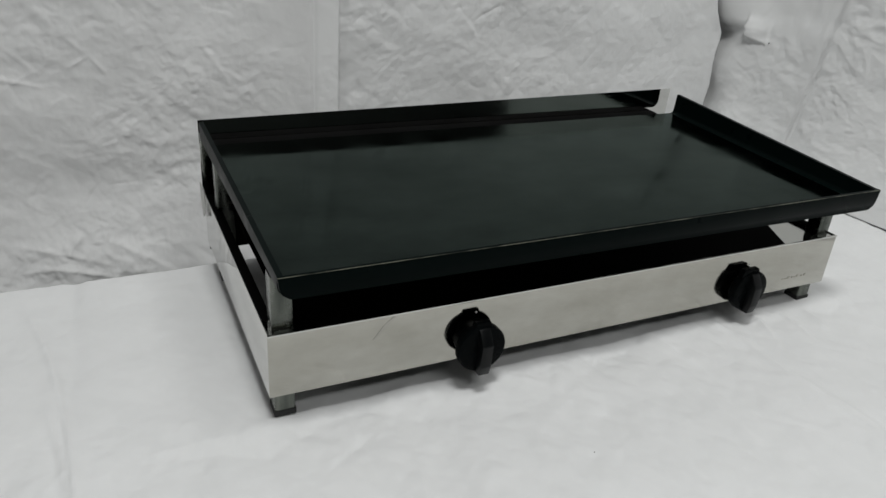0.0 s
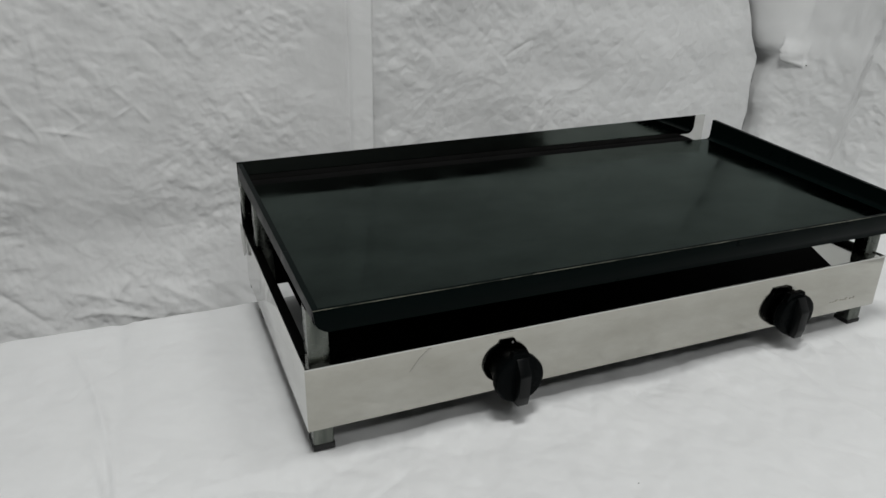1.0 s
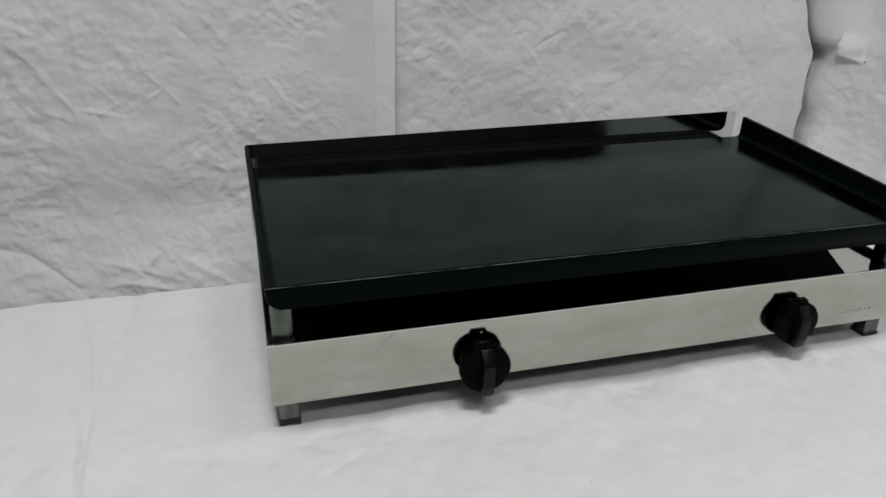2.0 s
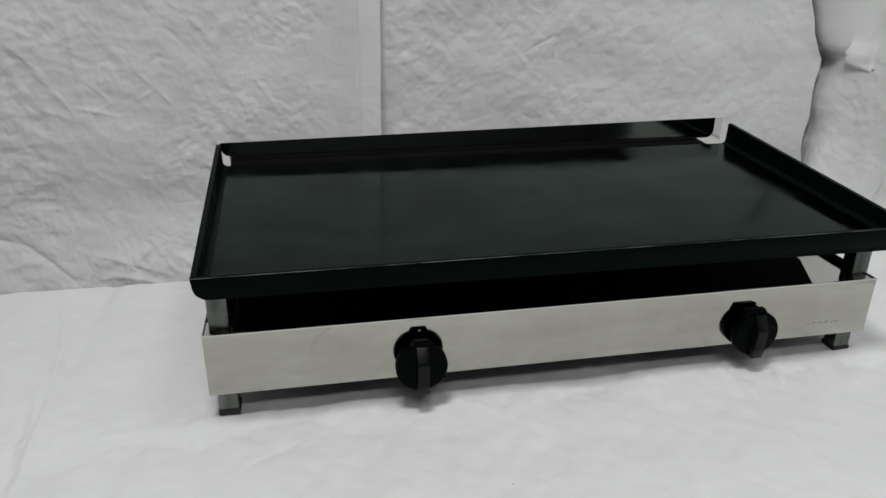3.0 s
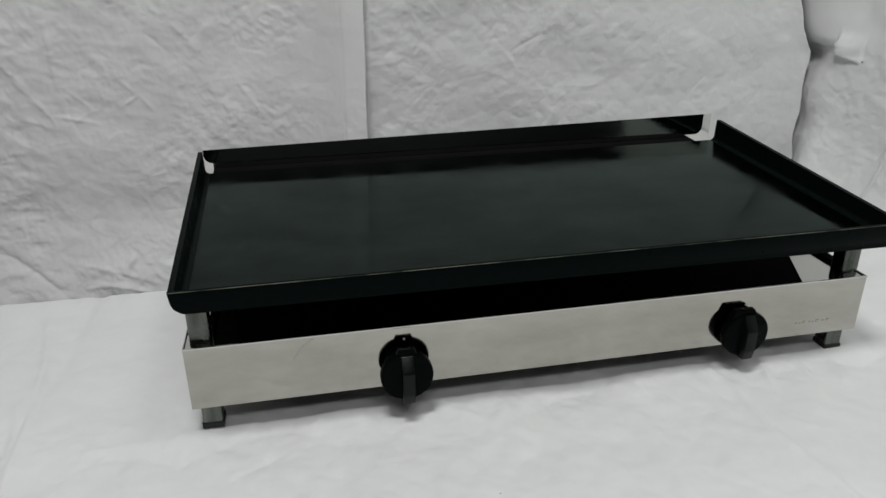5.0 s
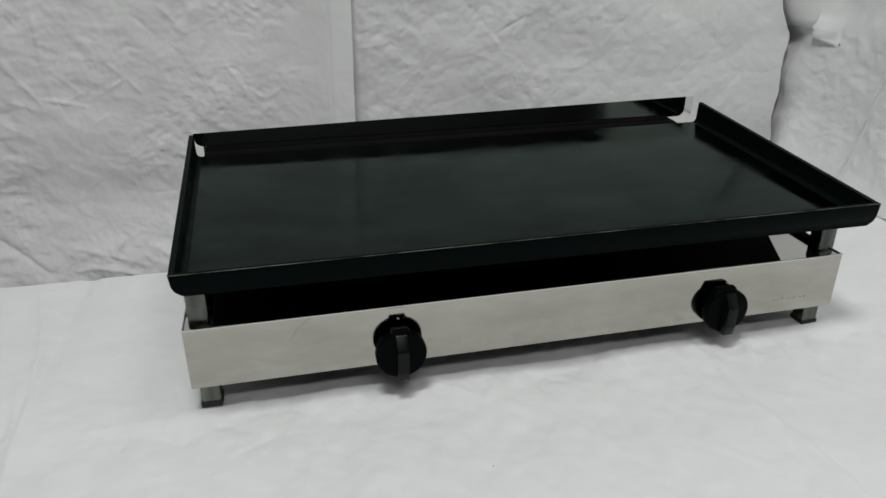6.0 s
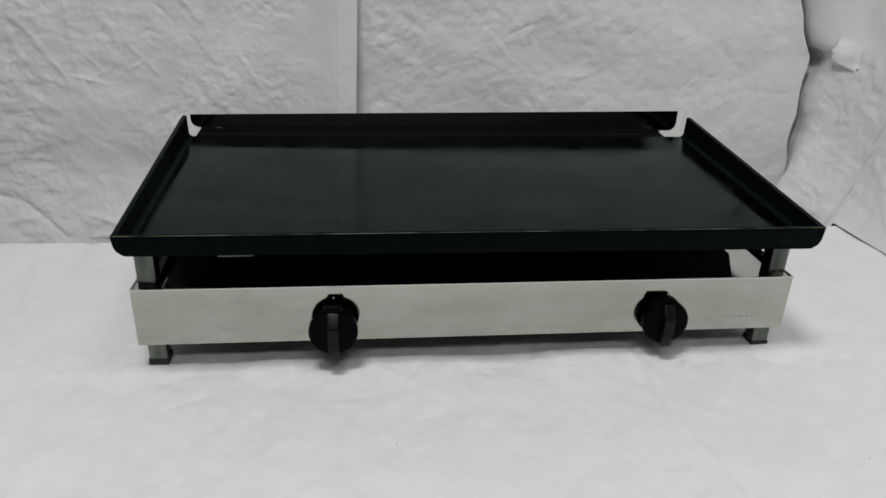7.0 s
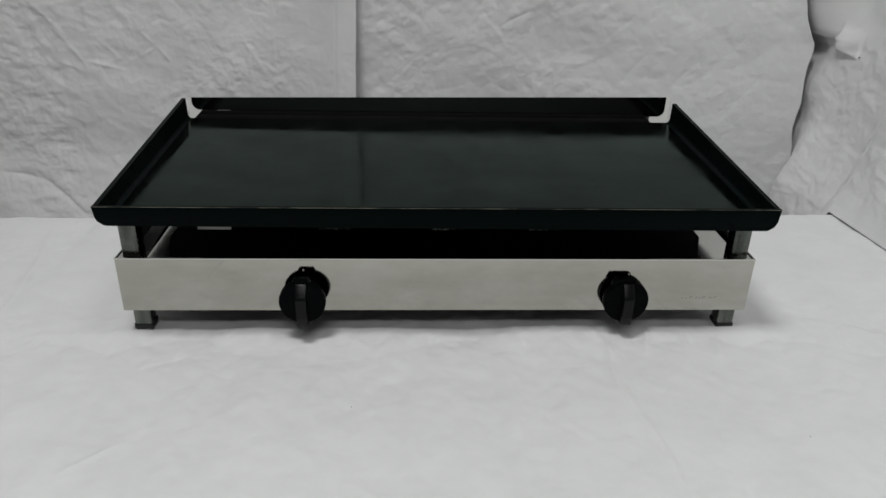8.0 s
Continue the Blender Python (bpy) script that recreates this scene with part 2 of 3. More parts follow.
for lx in (-1.04, 1.04):
    for ly in (-0.5, 0.28):
        part("leg", box(lx - 0.03, lx + 0.03, ly - 0.03, ly + 0.03, FLOOR, -0.050, bevel=0.004), WOOD, table)


def table_relief(x, y):
    h = -0.0020 + 0.0020 * perlin(x / 0.19, y / 0.15, 31) + 0.0018 * facets(x, y, 0.085, 33, 1.2) + 0.0010 * crumple(x, y, 0.035, 36) + 0.0015 * ridges(x, y, 0.075, 37) + 0.0006 * ridges(x, y, 0.03, 41)
    h += 0.0006 * quilt(x, y, 0.046, 97)
    h += (0.0034 * perlin(x / 0.042, y / 0.20, 43) + 0.0016 * perlin(x / 0.021 + 0.3 * y, y / 0.12, 44)) * (1 - step(y, -0.06, 0.02))
    near = np.exp(-((y + 0.012) / 0.05) ** 2)
    h += near * (0.0042 * facets(x, y, 0.07, 38, 1.3) + 0.0016 * crumple(x, y, 0.03, 39, 0.6))
    h += creases(x, y, 90, 5, -0.9, 0.9, -0.4, 0.35, 0.10, 0.004, 0.0017)
    # an old fold runs to the back on one side
    h -= 0.0030 * np.exp(-((x + 0.560 - 0.055 * (y - 0.1) + 0.004 * np.sin(y * 26)) / 0.011) ** 2) * step(y, -0.25, -0.05)
    for ax, ay, bx, by in ((-0.600, 0.31, -0.560, 0.12), (-0.566, 0.16, -0.548, -0.08), (-0.575, 0.10, -0.560, -0.01)):
        h += fold(x, y, ax, ay, bx, by, 0.005, 0.0042)
    # wavy ridge towards the front, and short pulls beside the knob
    h += 0.0032 * np.exp(-np.abs(x - 0.208 - 0.011 * np.sin((y + 0.02) * 21)) / 0.006) * step(y, -0.33, -0.24) * (1 - step(y, -0.05, 0.0))
    h += fold(x, y, 0.10, 0.01, 0.118, -0.10, 0.006, 0.0022) + fold(x, y, -0.03, 0.0, -0.018, -0.10, 0.006, 0.0018)
    h += fold(x, y, 0.305, 0.0, 0.292, -0.07, 0.004, 0.0042) + fold(x, y, 0.262, 0.005, 0.246, -0.05, 0.004, 0.0044)
    h += fold(x, y, 0.19, 0.01, 0.207, -0.06, 0.004, 0.0034) + fold(x, y, 0.345, -0.01, 0.335, -0.06, 0.004, 0.0022)
    h += fold(x, y, -0.36, -0.24, -0.32, -0.20, 0.003, 0.003) + fold(x, y, -0.12, -0.005, -0.085, -0.035, 0.004, 0.0022)
    for fx in (-0.362, 0.362):
        for fy in (0.03, 0.335):
            h *= 1 - np.exp(-((x - fx) ** 2 + (y - fy) ** 2) / 0.03 ** 2)
    return h


def tablecloth():
    x = np.concatenate([np.linspace(-1.15, -0.81, 40), np.linspace(-0.80, 0.80, 580), np.linspace(0.81, 1.15, 40)])
    back = np.concatenate([np.linspace(-0.60, -0.36, 50), np.linspace(-0.356, 0.06, 160), np.linspace(0.064, 0.62, 150)])
    X, U = np.meshgrid(x, back)
    edge = 0.352 + 0.018 * (X + 0.65) / 1.35 + 0.003 * perlin(X / 0.2, X * 0 + 0.5, 12)
    R = 0.012
    over = np.clip(U - edge, 0, None)
    a = np.clip(over / R, 0, np.pi / 2)
    Y = np.where(over > 0, edge + R * np.sin(a), U)
    Z = np.where(over > 0, -R * (1 - np.cos(a)) - np.clip(over - R * np.pi / 2, 0, None), 0)
    flat = 1 - step(over, 0, 0.03)
    Z = Z + table_relief(X, U) * flat
    Y = Y + (1 - flat) * 0.006 * perlin(X / 0.08, U / 0.3, 14)
    return tagged(sheet("tablecloth", X, Y, Z, CLOTH_TABLE), "white wrinkled sheet spread over the table", "cloth")


tablecloth()


# ---- hanging sheets ----
ROWS = np.concatenate([np.linspace(FLOOR, -0.14, 30), np.linspace(-0.136, 0.42, 250), np.linspace(0.43, 1.05, 50)])


def left_backdrop():
    x = np.concatenate([np.linspace(-1.25, -0.86, 60), np.linspace(-0.857, -0.133, 320)])
    X, Z = np.meshgrid(x, ROWS)
    calm = 0.35 + 0.65 * step(perlin(X / 0.17, Z / 0.12, 95), -0.35, 0.35)
    h = 0.0044 * perlin(X / 0.16, Z / 0.13, 2) + 0.0022 * crumple(X + 0.3 * Z, Z, 0.07, 3)
    h += calm * (0.0025 * ridges(X, Z, 0.052, 8, 1.2) + 0.0020 * crumple(X, Z, 0.024, 9) + 0.0013 * ridges(X + 0.4 * Z, Z, 0.018, 10))
    h += creases(X, Z, 220, 11, -1.2, -0.2, -0.3, 0.5, 0.05, 0.0016, 0.0013)
    low = 1 - step(Z, -0.13, 0.06)
    h += low * (0.0075 * facets(X, Z + 0.3 * X, 0.10, 21, 1.2) + 0.0030 * crumple(X, Z + 0.2 * X, 0.05, 22))
    # the creases that stand out
    for ax, az, bx, bz, w, d in (
        (-0.672, 0.268, -0.640, 0.222, 0.0040, 0.0020), (-0.645, 0.232, -0.624, 0.195, 0.0022, 0.0024), (-0.668, 0.204, -0.634, 0.189, 0.003, 0.0020),
        (-0.622, 0.207, -0.560, 0.191, 0.0024, 0.0023), (-0.596, 0.245, -0.566, 0.214, 0.003, 0.0017),
        (-0.521, 0.217, -0.497, 0.232, 0.0020, 0.0021), (-0.492, 0.233, -0.474, 0.208, 0.0020, 0.0021), (-0.520, 0.262, -0.495, 0.234, 0.004, 0.0020),
        (-0.609, 0.345, -0.611, 0.262, 0.0045, 0.0032), (-0.340, 0.250, -0.300, 0.190, 0.004, 0.0015),
        (-0.430, 0.345, -0.398, 0.305, 0.004, 0.0021), (-0.470, 0.330, -0.440, 0.300, 0.003, -0.0018), (-0.700, 0.31, -0.655, 0.255, 0.004, 0.0024),
    ):
        h += fold(X, Z, ax, az, bx, bz, w, d)
    h += fold(X, Z, -0.82, -0.004, -0.735, -0.018, 0.007, -0.0045) + fold(X, Z, -0.745, -0.012, -0.655, -0.087, 0.007, -0.0052)
    h += 0.008 * np.exp(-((X + 0.78) / 0.07) ** 2 - ((Z + 0.07) / 0.05) ** 2)
    h += fold(X, Z, -0.60, -0.070, -0.50, -0.097, 0.005, 0.005) + fold(X, Z, -0.63, -0.037, -0.53, -0.067, 0.006, 0.003)
    h += fold(X, Z, -0.50, -0.043, -0.42, -0.090, 0.006, 0.004) + fold(X, Z, -0.56, -0.057, -0.54, -0.030, 0.006, 0.005)
    h += low * creases(X, Z, 60, 19, -1.0, -0.25, -0.15, 0.05, 0.06, 0.004, 0.0035)
    h *= 1 - 0.72 * step(X, -0.30, -0.19)
    bulge = 0.034 * step(X, -0.34, -0.13) - 0.0035 * np.exp(-((X + 0.172) / 0.004) ** 2)
    # hung askew: one end leans back, the other forward
    lean = 0.065 * step(X, -0.50, -0.25) - 0.06 * (1 - step(X, -0.85, -0.55))
    Y = 0.595 - h - bulge - 0.05 * low + lean * (np.clip(Z, -0.1, 0.6) - 0.22)
    X = X + (0.0015 * perlin(Z / 0.12, Z * 0 + 0.3, 77) + 0.03 * (Z - 0.25)) * step(X, -0.3, -0.13)
    ob = sheet("backdrop_sheet", X, Y, Z, CLOTH_LEFT, 0.0012)
    # the brighter light on the border is put into a whiter cloth colour
    ob.data.materials.append(CLOTH_LIT_EDGE)
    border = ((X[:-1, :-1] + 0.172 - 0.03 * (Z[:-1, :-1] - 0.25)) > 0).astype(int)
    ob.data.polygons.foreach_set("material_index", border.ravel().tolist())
    return tagged(ob, "white crumpled nonwoven sheet hung as a backdrop", "backdrop cloth", "backdrop sheets")


def sheet_edge(z):
    """Where the middle sheet ends, a wavy line that leans in above."""
    return 0.733 - 0.42 * np.clip(z - 0.245, 0, None) + 0.10 * np.clip(0.08 - z, 0, 0.2) + 0.002 * np.sin(z * 60) + 0.002 * perlin(z / 0.03, z * 0 + 0.2, 5)


def middle_backdrop():
    s = np.linspace(0, 1, 400)
    S, Z = np.meshgrid(s, ROWS)
    right = sheet_edge(Z)
    X = -0.165 + S * (right + 0.165)
    worn = 0.30 + 0.70 * step(perlin(X / 0.16, Z / 0.13, 93), -0.45, 0.2) * (1 - 0.6 * step(X, 0.25, 0.5))
    h = 0.0060 * perlin(X / 0.21, Z / 0.11, 64) + 0.0020 * facets(X, Z, 0.06, 61, 1.5) + worn * (0.0016 * ridges(X, Z, 0.05, 67, 1.4) + 0.0008 * ridges(X, Z, 0.018, 68)) + 0.0010 * crumple(X, Z, 0.026, 66, 1.3)
    h += 0.0009 * worn * quilt(X, Z, 0.043, 91)
    h += creases(X, Z, 46, 14, -0.1, 0.7, -0.2, 0.5, 0.06, 0.0025, 0.0013)
    h += fold(X, Z, 0.128, 0.275, 0.185, 0.302, 0.0035, -0.0022) + fold(X, Z, 0.105, 0.282, 0.140, 0.245, 0.0035, 0.0014)
    # the loose border curls towards the room
    curl = np.exp(-(right - X) / 0.035)
    Y = 0.612 - h + 0.030 * step(X, 0.40, 0.70) - 0.012 * curl + 0.006 * (1 - step(X, -0.128, -0.105)) - 0.022 * (1 - step(X, -0.12, 0.16))
    return tagged(sheet("backdrop_sheet", X, Y, Z, CLOTH_WALL, 0.0012), "white dimpled nonwoven sheet hung as a backdrop", "backdrop cloth", "backdrop sheets")


def side_backdrop():
    """Runs along the table's side, turns the corner and goes on behind the middle sheet."""
    s = np.concatenate([np.linspace(0.0, 0.98, 90), np.linspace(0.983, 1.70, 300)])
    v = np.concatenate([np.linspace(0, 0.42, 230), np.linspace(0.425, 1, 60)])
    S, V = np.meshgrid(s, v)
    turn, R = 1.600, 0.020
    a = np.clip((S - turn) / R, 0, np.pi / 2)
    past = np.clip(S - turn - R * np.pi / 2, 0, None)
    Y = -0.9 + np.minimum(S, turn) + R * np.sin(a)
    foot = 0.0018 - 0.28 * step(S, 1.280, 1.305) + 0.26 * step(S, 1.53, 1.60)
    Z = foot + V * (1.0 - foot)
    W = S - 0.9
    h = 0.0040 * perlin(W / 0.15, Z / 0.13, 84) + 0.0024 * crumple(W, Z, 0.045, 81, 1.6) + 0.0014 * crumple(W, Z, 0.024, 87, 1.6)
    h += 0.0026 * ridges(W, Z, 0.045, 89, 1.7) + 0.0005 * quilt(W, Z, 0.05, 88)
    h += creases(W, Z, 90, 17, -0.4, 0.75, 0, 0.5, 0.05, 0.0028, 0.0012)
    h *= np.maximum(step(Z, 0.0, 0.06), step(W, 0.36, 0.43)) * 0.85 + 0.15
    # a pouch swells out at the foot of the corner; above it the sheet hangs over a hollow
    h += 0.044 * step(W, 0.22, 0.43) * (1 - step(W, 0.55, 0.63)) * (1 - step(Z + 0.25 * (0.5 - W), -0.070, 0.130))
    hem = 0.262 + 0.10 * np.clip(W - 0.56, -0.03, 0.0)
    over = step(Z, hem - 0.002, hem + 0.002)
    edges = ((W - 0.530 - 0.10 * (Z - 0.25)) / 0.004, (0.583 - W) / 0.003, (Z - 0.238 + 0.15 * (0.56 - W)) / 0.004, (0.276 - Z + 0.10 * (W - 0.55)) / 0.004)
    h += np.clip(np.minimum.reduce(edges), 0, 1) * (0.004 + 0.28 * (W - 0.531))
    low = np.clip(Z, 0, None)
    X = 0.712 + 0.008 * np.sin(np.minimum(W, 0.6) * 14 + 1) + 0.24 * low - 0.10 * low * low - R * (1 - np.cos(a)) - past
    X, Y = X - h * np.cos(a), Y - h * np.sin(a)
    gap = 0.010 + (1 - over) * (0.015 * step(Z, 0.15, 0.235) + 0.008 * np.exp(-((Z - 0.10) / 0.03) ** 2) - 0.006 * (1 - step(Z, 0.02, 0.07)))
    near = step(W, 0.548, 0.640) * step(Z, -0.14, -0.08) * (S < turn)
    X = X + near * (sheet_edge(Z) + gap - X - 0.35 * h)
    return tagged(sheet("backdrop_sheet", X, Y, Z, CLOTH_WALL, 0.0012), "white crumpled nonwoven sheet hung beside the table, hem on tabletop", "backdrop cloth", "backdrop sheets")


left_backdrop()
middle_backdrop()
side_backdrop()

# ---- gas griddle ----
griddle = tagged(new("gas_griddle"), "stainless steel tabletop gas griddle with a black cooking plate", "griddle")
griddle.rotation_euler = (0, radians(0.22), 0)
HW, DEEP, LOW, TOP = 0.380, 0.362, 0.031, 0.1015
SHEET = 0.0016

front = part("front_panel", box(-HW, HW, 0.0, SHEET, LOW, TOP, bevel=0.0008), STEEL, griddle, "brushed stainless front panel with a faint stamp")
for x0, x1 in ((-HW, -HW + SHEET), (HW - SHEET, HW)):
    bm = box(x0, x1, SHEET + 0.0003, DEEP, LOW, TOP, bevel=0.0005)
    inner = (x1 + 0.0001, x1 + 0.025) if x0 < 0 else (x0 - 0.025, x0 - 0.0001)
    add_box(bm, *inner, SHEET + 0.0003, DEEP - SHEET - 0.0003, LOW, LOW + SHEET)
    part("side_panel", bm, MIRROR, griddle, "polished stainless side panel with a turned-in flange")
# steel panel coloured black, in place of the shade inside the body
part("back_panel", box(-HW + SHEET + 0.0003, HW - SHEET - 0.0003, DEEP - SHEET, DEEP, 0.0185, TOP, bevel=0.0005), SOOT_SHADE, griddle)
part("top_hem", box(-HW, HW, -0.0009, -0.0001, TOP - 0.0016, TOP + 0.0002, bevel=0.0003), MIRROR, front)


def stamp():
    """Faint illegible stamp: a row of small bars."""
    r = random.Random(4)
    x = 0.298
    while x < 0.346:
        w, tall = r.uniform(0.0012, 0.0040), r.uniform(0.0012, 0.0034)
        bm = box(x, x + w, -0.0003, 0.0002, 0.0470, 0.0470 + tall)
        part("stamp_bar", bm, ETCH, front)
        x += w + r.uniform(0.0018, 0.0050)


def reflection_streak():
    """A short slanting reflection in the panel, painted on as a darker streak."""
    bm = bmesh.new()
    outline = [(-0.2765, 0.0760), (-0.2745, 0.0752), (-0.2535, 0.0975), (-0.2560, 0.0985), (-0.2660, 0.0900)]
    add_prism(bm, outline, "y", -0.00025, 0.0002)
    part("reflection_streak", bm, STREAK, front, "faint slanting reflection, painted on as a streak")


stamp()
reflection_streak()


def tube(bm, x0, x1, y0, y1, z0, z1, wall=0.0015, r=0.002):
    """A square tube standing upright, with rounded corners."""
    def ring(i, z):
        a, b, c, d, rr = x0 + i, x1 - i, y0 + i, y1 - i, max(r - i, 0.0005)
        pts = []
        for cx, cy, start in ((b - rr, d - rr, 0), (a + rr, d - rr, 90), (a + rr, c + rr, 180), (b - rr, c + rr, 270)):
            for k in range(4):
                t = radians(start + 30 * k)
                pts.append(bm.verts.new((cx + rr * math.cos(t), cy + rr * math.sin(t), z)))
        return pts
    rings = [ring(0, z0), ring(0, z1), ring(wall, z1), ring(wall, z0)]
    for a, b in zip(rings, rings[1:] + rings[:1]):
        for k in range(16):
            bm.faces.new((a[k], a[(k + 1) % 16], b[(k + 1) % 16], b[k]))
    return bm


for sx in (-1, 1):
    for y0, top in ((0.0090, 0.1570), (0.300, 0.1655)):
        x0, x1 = sorted((sx * 0.3735, sx * 0.3530)) if y0 < 0.1 or sx < 0 else (0.3380, 0.3600)
        leg = part("leg", tube(bmesh.new(), x0, x1, y0, y0 + 0.0205, 0.005, top + (0.0052 if sx < 0 and y0 > 0.1 else 0.0)), GALV, griddle, "galvanised square tube leg")
        part("foot_cap", box(x0 - 0.0008, x1 + 0.0008, y0 - 0.0008, y0 + 0.0213, 0.0, 0.007, bevel=0.0012), RUBBER, leg, "black rubber foot cap")

# heat reflector on top of the body, and tabs under the plate
def heat_reflector():
    """A shallow tray with sloping bright wings; the black between them, which stands in for the plate's dark
    reflection, widens towards the back.
    """
    bm = bmesh.new()
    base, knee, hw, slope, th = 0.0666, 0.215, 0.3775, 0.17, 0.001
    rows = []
    for y, dark_x in ((0.0168, 0.316), (0.0500, 0.329), (0.0900, 0.345), (0.3600, 0.347)):
        xs = (-0.352, -min(dark_x + 0.004, 0.342), -knee, knee, dark_x, hw)  # stops short of one side panel
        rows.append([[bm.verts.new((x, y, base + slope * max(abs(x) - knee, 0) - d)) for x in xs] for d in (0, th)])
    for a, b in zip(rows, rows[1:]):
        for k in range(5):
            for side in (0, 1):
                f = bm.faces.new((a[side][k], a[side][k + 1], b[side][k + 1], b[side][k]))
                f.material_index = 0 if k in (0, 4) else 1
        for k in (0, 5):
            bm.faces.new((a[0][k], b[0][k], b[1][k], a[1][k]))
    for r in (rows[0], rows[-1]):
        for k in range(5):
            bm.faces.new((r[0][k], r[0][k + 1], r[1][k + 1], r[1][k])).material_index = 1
    bmesh.ops.recalc_face_normals(bm, faces=bm.faces)
    return bm


for x0, x1 in ((-0.3780, -0.3530), (0.3530, 0.3780)):
    part("corner_ledge", box(x0, x1, 0.0020, 0.0088, 0.0988, 0.0998), MIRROR, griddle)
for x0, x1 in ((-0.3782, -0.3738), (0.3738, 0.3782)):
    part("corner_ledge", box(x0, x1, 0.0090, 0.0300, 0.0988, 0.0998), MIRROR, griddle)
# bright steel ledges, coloured black in place of the dark plate they reflect
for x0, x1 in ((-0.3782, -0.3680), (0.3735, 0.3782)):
    part("side_ledge", box(x0, x1, 0.0305, 0.3590, 0.0975, 0.0993), SOOT_SHADE, griddle)
part("heat_reflector", heat_reflector(), [WING, SOOT_SHADE], griddle, "heat reflector, bright at the sides, dark reflection painted black in the middle")
for x in (-0.272, -0.128, 0.010, 0.128):
    # the first tab gets brighter steel, standing in for the light it reflects
    part("tab", box(x - 0.02, x + 0.02, 0.0400, 0.0415, 0.1200, 0.1600, bevel=0.0004), SATIN if x < -0.2 else GALV, griddle)


# ---- cooking plate ----
SLOPE = math.atan2(0.0125, 0.362)
PLATE_AT = Matrix.Translation((0, -0.033, 0.1560)) @ Matrix.Rotation(SLOPE, 4, "X")


def lip_profile(half, bottom, top, r, flare):
    """Right half of the tray's section: along the bottom, round the bend and up the lip."""
    pts = []
    for k in range(9):
        t = -math.pi / 2 + k * math.pi / 18
        pts.append((half - flare - r + r * math.cos(t), bottom + r + r * math.sin(t)))
    pts.append((half, top))
    return pts


def plate_tray():
    bm = bmesh.new()
    th, half, h, depth = 0.0040, 0.3770, 0.0253, 0.372
    outer = lip_profile(half, 0.0, h, 0.0125, 0.0)
    inner = lip_profile(half - 0.0055, th, h, 0.0062, 0.0005)
    # left bend, flat and right bend, one closed section
    under = [(-x, z) for x, z in outer[::-1]] + outer
    under = [(x, z + (0.0018 * (1 - x / 0.377) if z < 0.012 else 0.0)) for x, z in under]
    section = under + inner[::-1] + [(-x, z) for x, z in inner]
    m = len(section)
    k = len(outer)
    lo = [bm.verts.new((x, 0.0, z)) for x, z in section]
    hi = [bm.verts.new((x, depth, z)) for x, z in section]
    for i in range(m):
        j = (i + 1) % m
        bm.faces.new((lo[i], lo[j], hi[j], hi[i]))
    for row in (lo, hi):
        for i in range(2 * k - 1):
            bm.faces.new((row[i], row[i + 1], row[m - 2 - i], row[m - 1 - i]))
    for v in bm.verts:
        if v.co.z > 0.02:
            v.co.z += 0.0255 * v.co.y
        v.co.x -= 0.008 * v.co.y * (1 - v.co.x / 0.377)
    bm.normal_update()
    bmesh.ops.recalc_face_normals(bm, faces=bm.faces)
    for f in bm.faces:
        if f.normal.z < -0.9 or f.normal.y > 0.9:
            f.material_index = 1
        elif abs(f.calc_center_median().x) > 0.3635:
            f.material_index = 2
    bmesh.ops.transform(bm, matrix=PLATE_AT, verts=bm.verts)
    return bm


plate = part("cooking_plate", plate_tray(), [PLATE, SOOT_SHADE, LIP], griddle, "glossy oiled black steel cooking plate with turned-up lips", smooth=40)


def rear_gap_strip():
    """A black strip just below the tray's back edge, standing in for the dark gap there."""
    bm = box(-0.3680, 0.3420, 0.3722, 0.3942, -0.0040, 0.0034, bevel=0.0008)
    bmesh.ops.transform(bm, matrix=PLATE_AT, verts=bm.verts)
    return bm


part("rear_gap_strip", rear_gap_strip(), SOOT_SHADE, plate, "black strip standing in for the dark gap behind the plate")


def front_lip():
    """Flat front of the tray, with rounded lower corners and a worn top edge."""
    bm = bmesh.new()
    o = lip_profile(0.3772, -0.0003, 0.0255, 0.0135, 0.001)
    outline = [(-x, z) for x, z in o[::-1]] + o
    add_prism(bm, outline, "y", -0.0045, -0.0001)
    edges = [e for e in bm.edges if abs(e.verts[0].co.y + 0.0045) < 1e-6 and abs(e.verts[1].co.y + 0.0045) < 1e-6]
    bmesh.ops.bevel(bm, geom=edges, offset=0.0012, segments=2, profile=0.6, affect="EDGES")
    for f in bm.faces:
        if 0.3 < f.normal.z and f.normal.y < -0.2 and f.calc_center_median().z > 0.023:
            f.material_index = 1
    for v in bm.verts:
        if v.co.z < 0.012:
            v.co.z += 0.0018 * (1 - v.co.x / 0.377)
    bmesh.ops.transform(bm, matrix=PLATE_AT, verts=bm.verts)
    return bm


part("front_lip", front_lip(), [LIP, BARE], plate, "black front lip with a worn bright edge")


# ---- backsplash ----
def backsplash():
    bm = bmesh.new()
    outline = [(0.3600, 0.1000), (0.3612, 0.1000), (0.3592, 0.2030), (0.3580, 0.2035)]
    add_prism(bm, [(y + 0.003, z) for y, z in outline], "x", -0.3815, 0.3755)
    for v in bm.verts:
        if v.co.z > 0.15:
            v.co.z += 0.0042 if v.co.x > 0 else -0.0045
    return bm


splash = part("backsplash", backsplash(), MIRROR, griddle, "mirror-polished stainless backsplash")
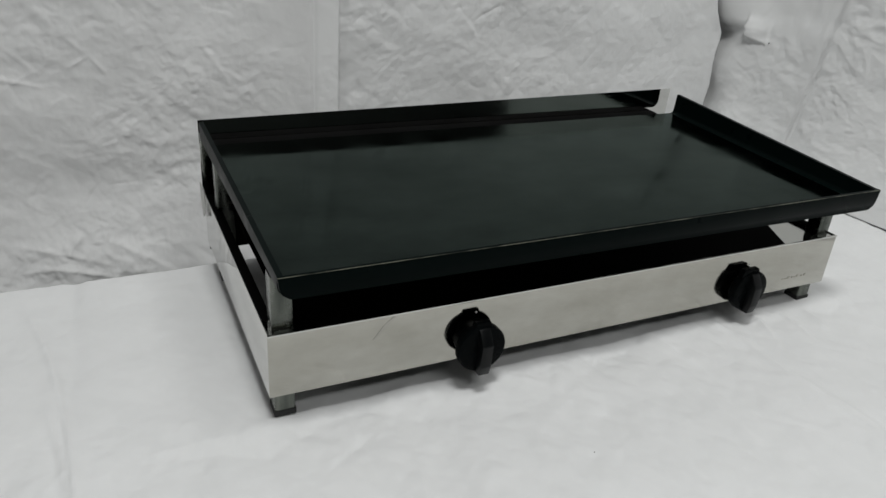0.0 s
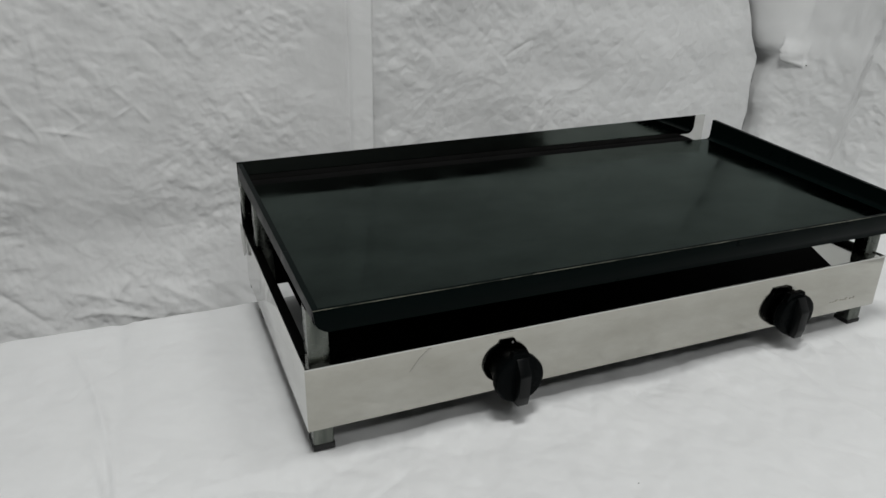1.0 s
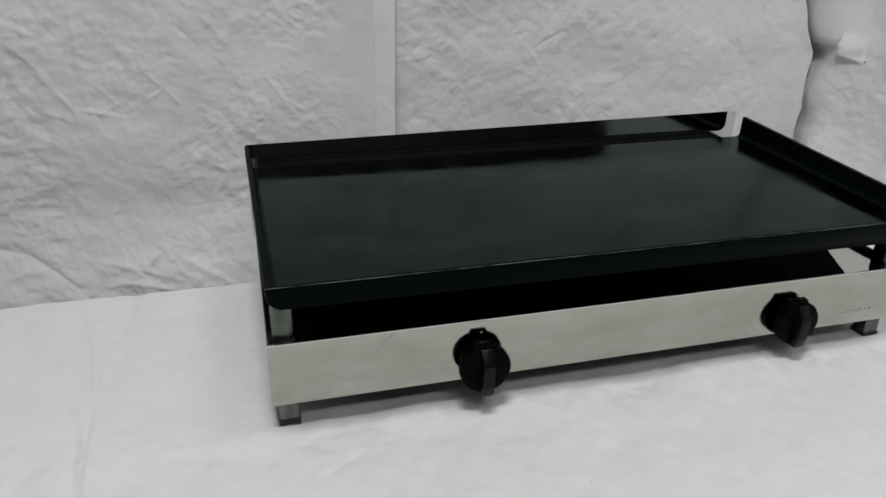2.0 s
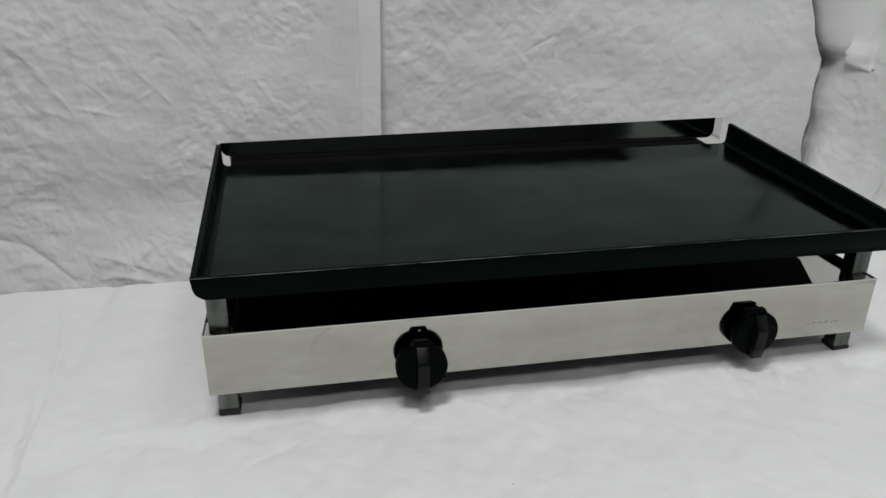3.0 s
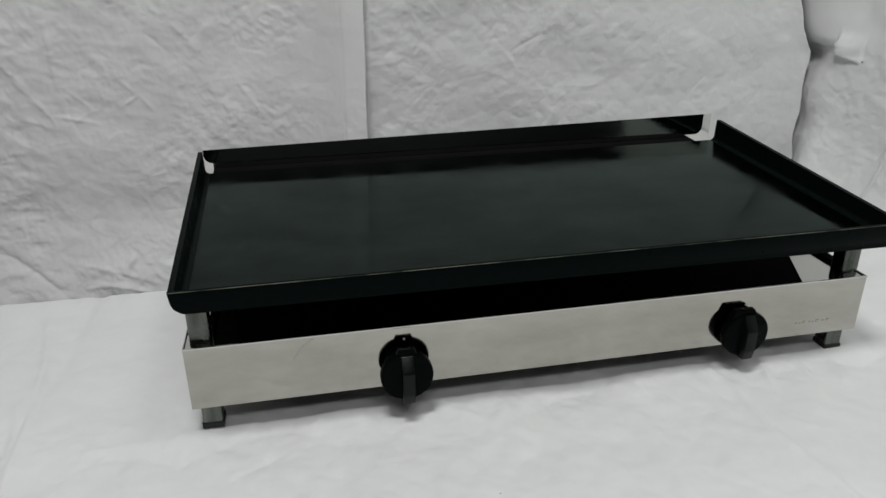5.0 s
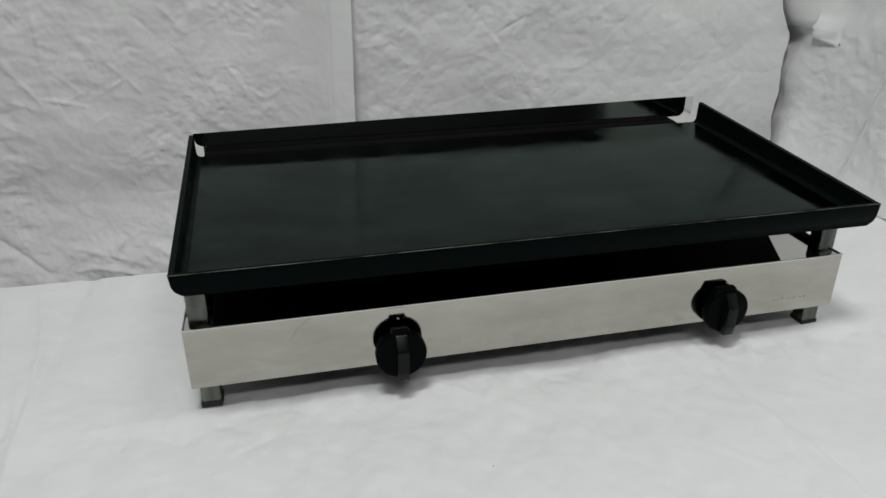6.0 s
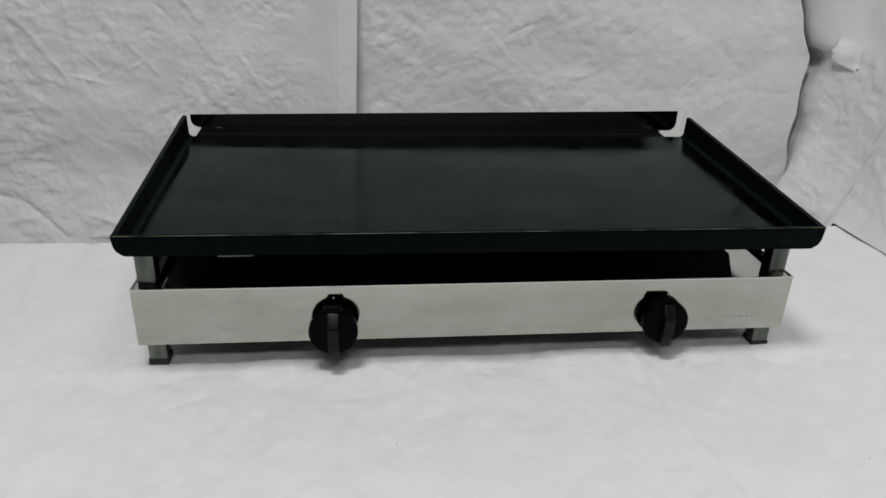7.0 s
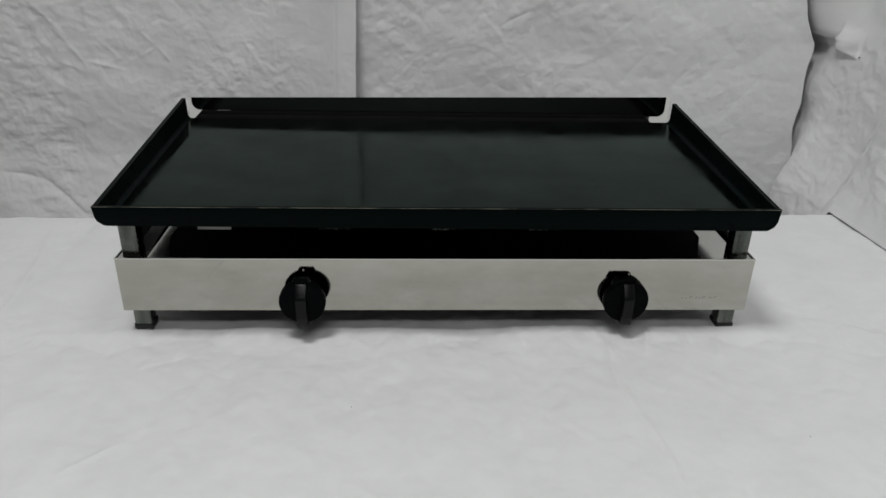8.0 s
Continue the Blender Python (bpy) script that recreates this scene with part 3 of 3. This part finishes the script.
for sx in (-1, 1):
    x0, x1 = sorted((sx * 0.3803, sx * 0.3817))
    bm = bmesh.new()
    add_prism(bm, [(0.352, 0.100), (0.354, 0.107), (0.388, 0.107), (0.388, 0.078), (0.374, 0.062), (0.352, 0.078)], "x", x0, x1)
    part("gusset", bm, SATIN, splash)


# ---- knobs ----
def control_knob(cx, cz, dx, dz, pushed=0.0, tab=(-0.0120, 0.0120)):
    """A narrow collar at the panel and a round head with a stop tab, turned by a bar across its face; may be pushed in."""
    def back(outline, k=0):
        return [tuple(v + pushed if i == k else v for i, v in enumerate(p)) for p in outline]

    knob = part("control_knob", lathe(bmesh.new(), [(0.0215, 0.0)] + back([(0.0215, -0.0105), (0.0262, -0.0118), (0.0273, -0.0130), (0.0274, -0.0205), (0.0266, -0.0222), (0.0240, -0.0230)], 1),
                                      cx, cz, 64), PLASTIC, griddle, "round black plastic control knob", smooth=30)
    bm = bmesh.new()
    add_prism(bm, [(cx + tab[0], cz + 0.0215), (cx + tab[1], cz + 0.0215), (cx + tab[1] - 0.0038, cz + 0.0308), (cx + tab[0] + 0.0038, cz + 0.0308)], "y", -0.0205 + pushed, -0.0130 + pushed)
    bmesh.ops.bevel(bm, geom=list(bm.edges), offset=0.0007, segments=2, profile=0.6, affect="EDGES")
    part("stop_tab", bm, PLASTIC, knob)
    bm = bmesh.new()
    side = [(-0.0215, 0.0255), (-0.0236, 0.0251), (-0.0330, 0.0112), (-0.0338, 0.0088), (-0.0330, -0.0160), (-0.0300, -0.0272), (-0.0180, -0.0282), (-0.0180, -0.0250)]
    add_prism(bm, [(y, cz + z) for y, z in back(side)], "x", cx - 0.0062, cx + 0.0062)
    bmesh.ops.bevel(bm, geom=list(bm.edges), offset=0.0008, segments=2, profile=0.6, affect="EDGES")
    part("grip", bm, GRIP, knob)
    part("index_dot", lathe(bmesh.new(), [(0.0012, -0.0001), (0.0012, -0.0005)], cx + dx, cz + dz, 12), INDEX, front, "small white index dot")
    return knob


control_knob(-0.1630, 0.0540, 0.0005, 0.0322)
control_knob(0.2250, 0.0504, 0.0030, 0.0306, pushed=0.0076, tab=(-0.0200, 0.0110))


# ---- specks ----
def grain(name, place, r, mat, label, category, seed):
    bm = bmesh.new()
    bmesh.ops.create_icosphere(bm, subdivisions=2, radius=r)
    rr = random.Random(seed)
    for v in bm.verts:
        v.co *= rr.uniform(0.7, 1.1)
        v.co.z *= 0.7
    ob = finish(bm, name, mat, None, 50)
    ob.location = place
    return tagged(ob, label, category)


for cx, cy, cs in ((-0.098, -0.145, 1), (0.371, -0.202, 2)):
    cz = float(table_relief(np.array([[cx]]), np.array([[cy]]))[0, 0])
    grain("crumb", (cx, cy, cz + 0.0004), 0.0007, CONCRETE, "tiny dark crumb lying on the white sheet", "crumb", cs)
grain("pin", (0.7652, 0.5243, 0.2400), 0.0016, PLASTIC, "small dark pin stuck in the white side sheet", "pin", 3)
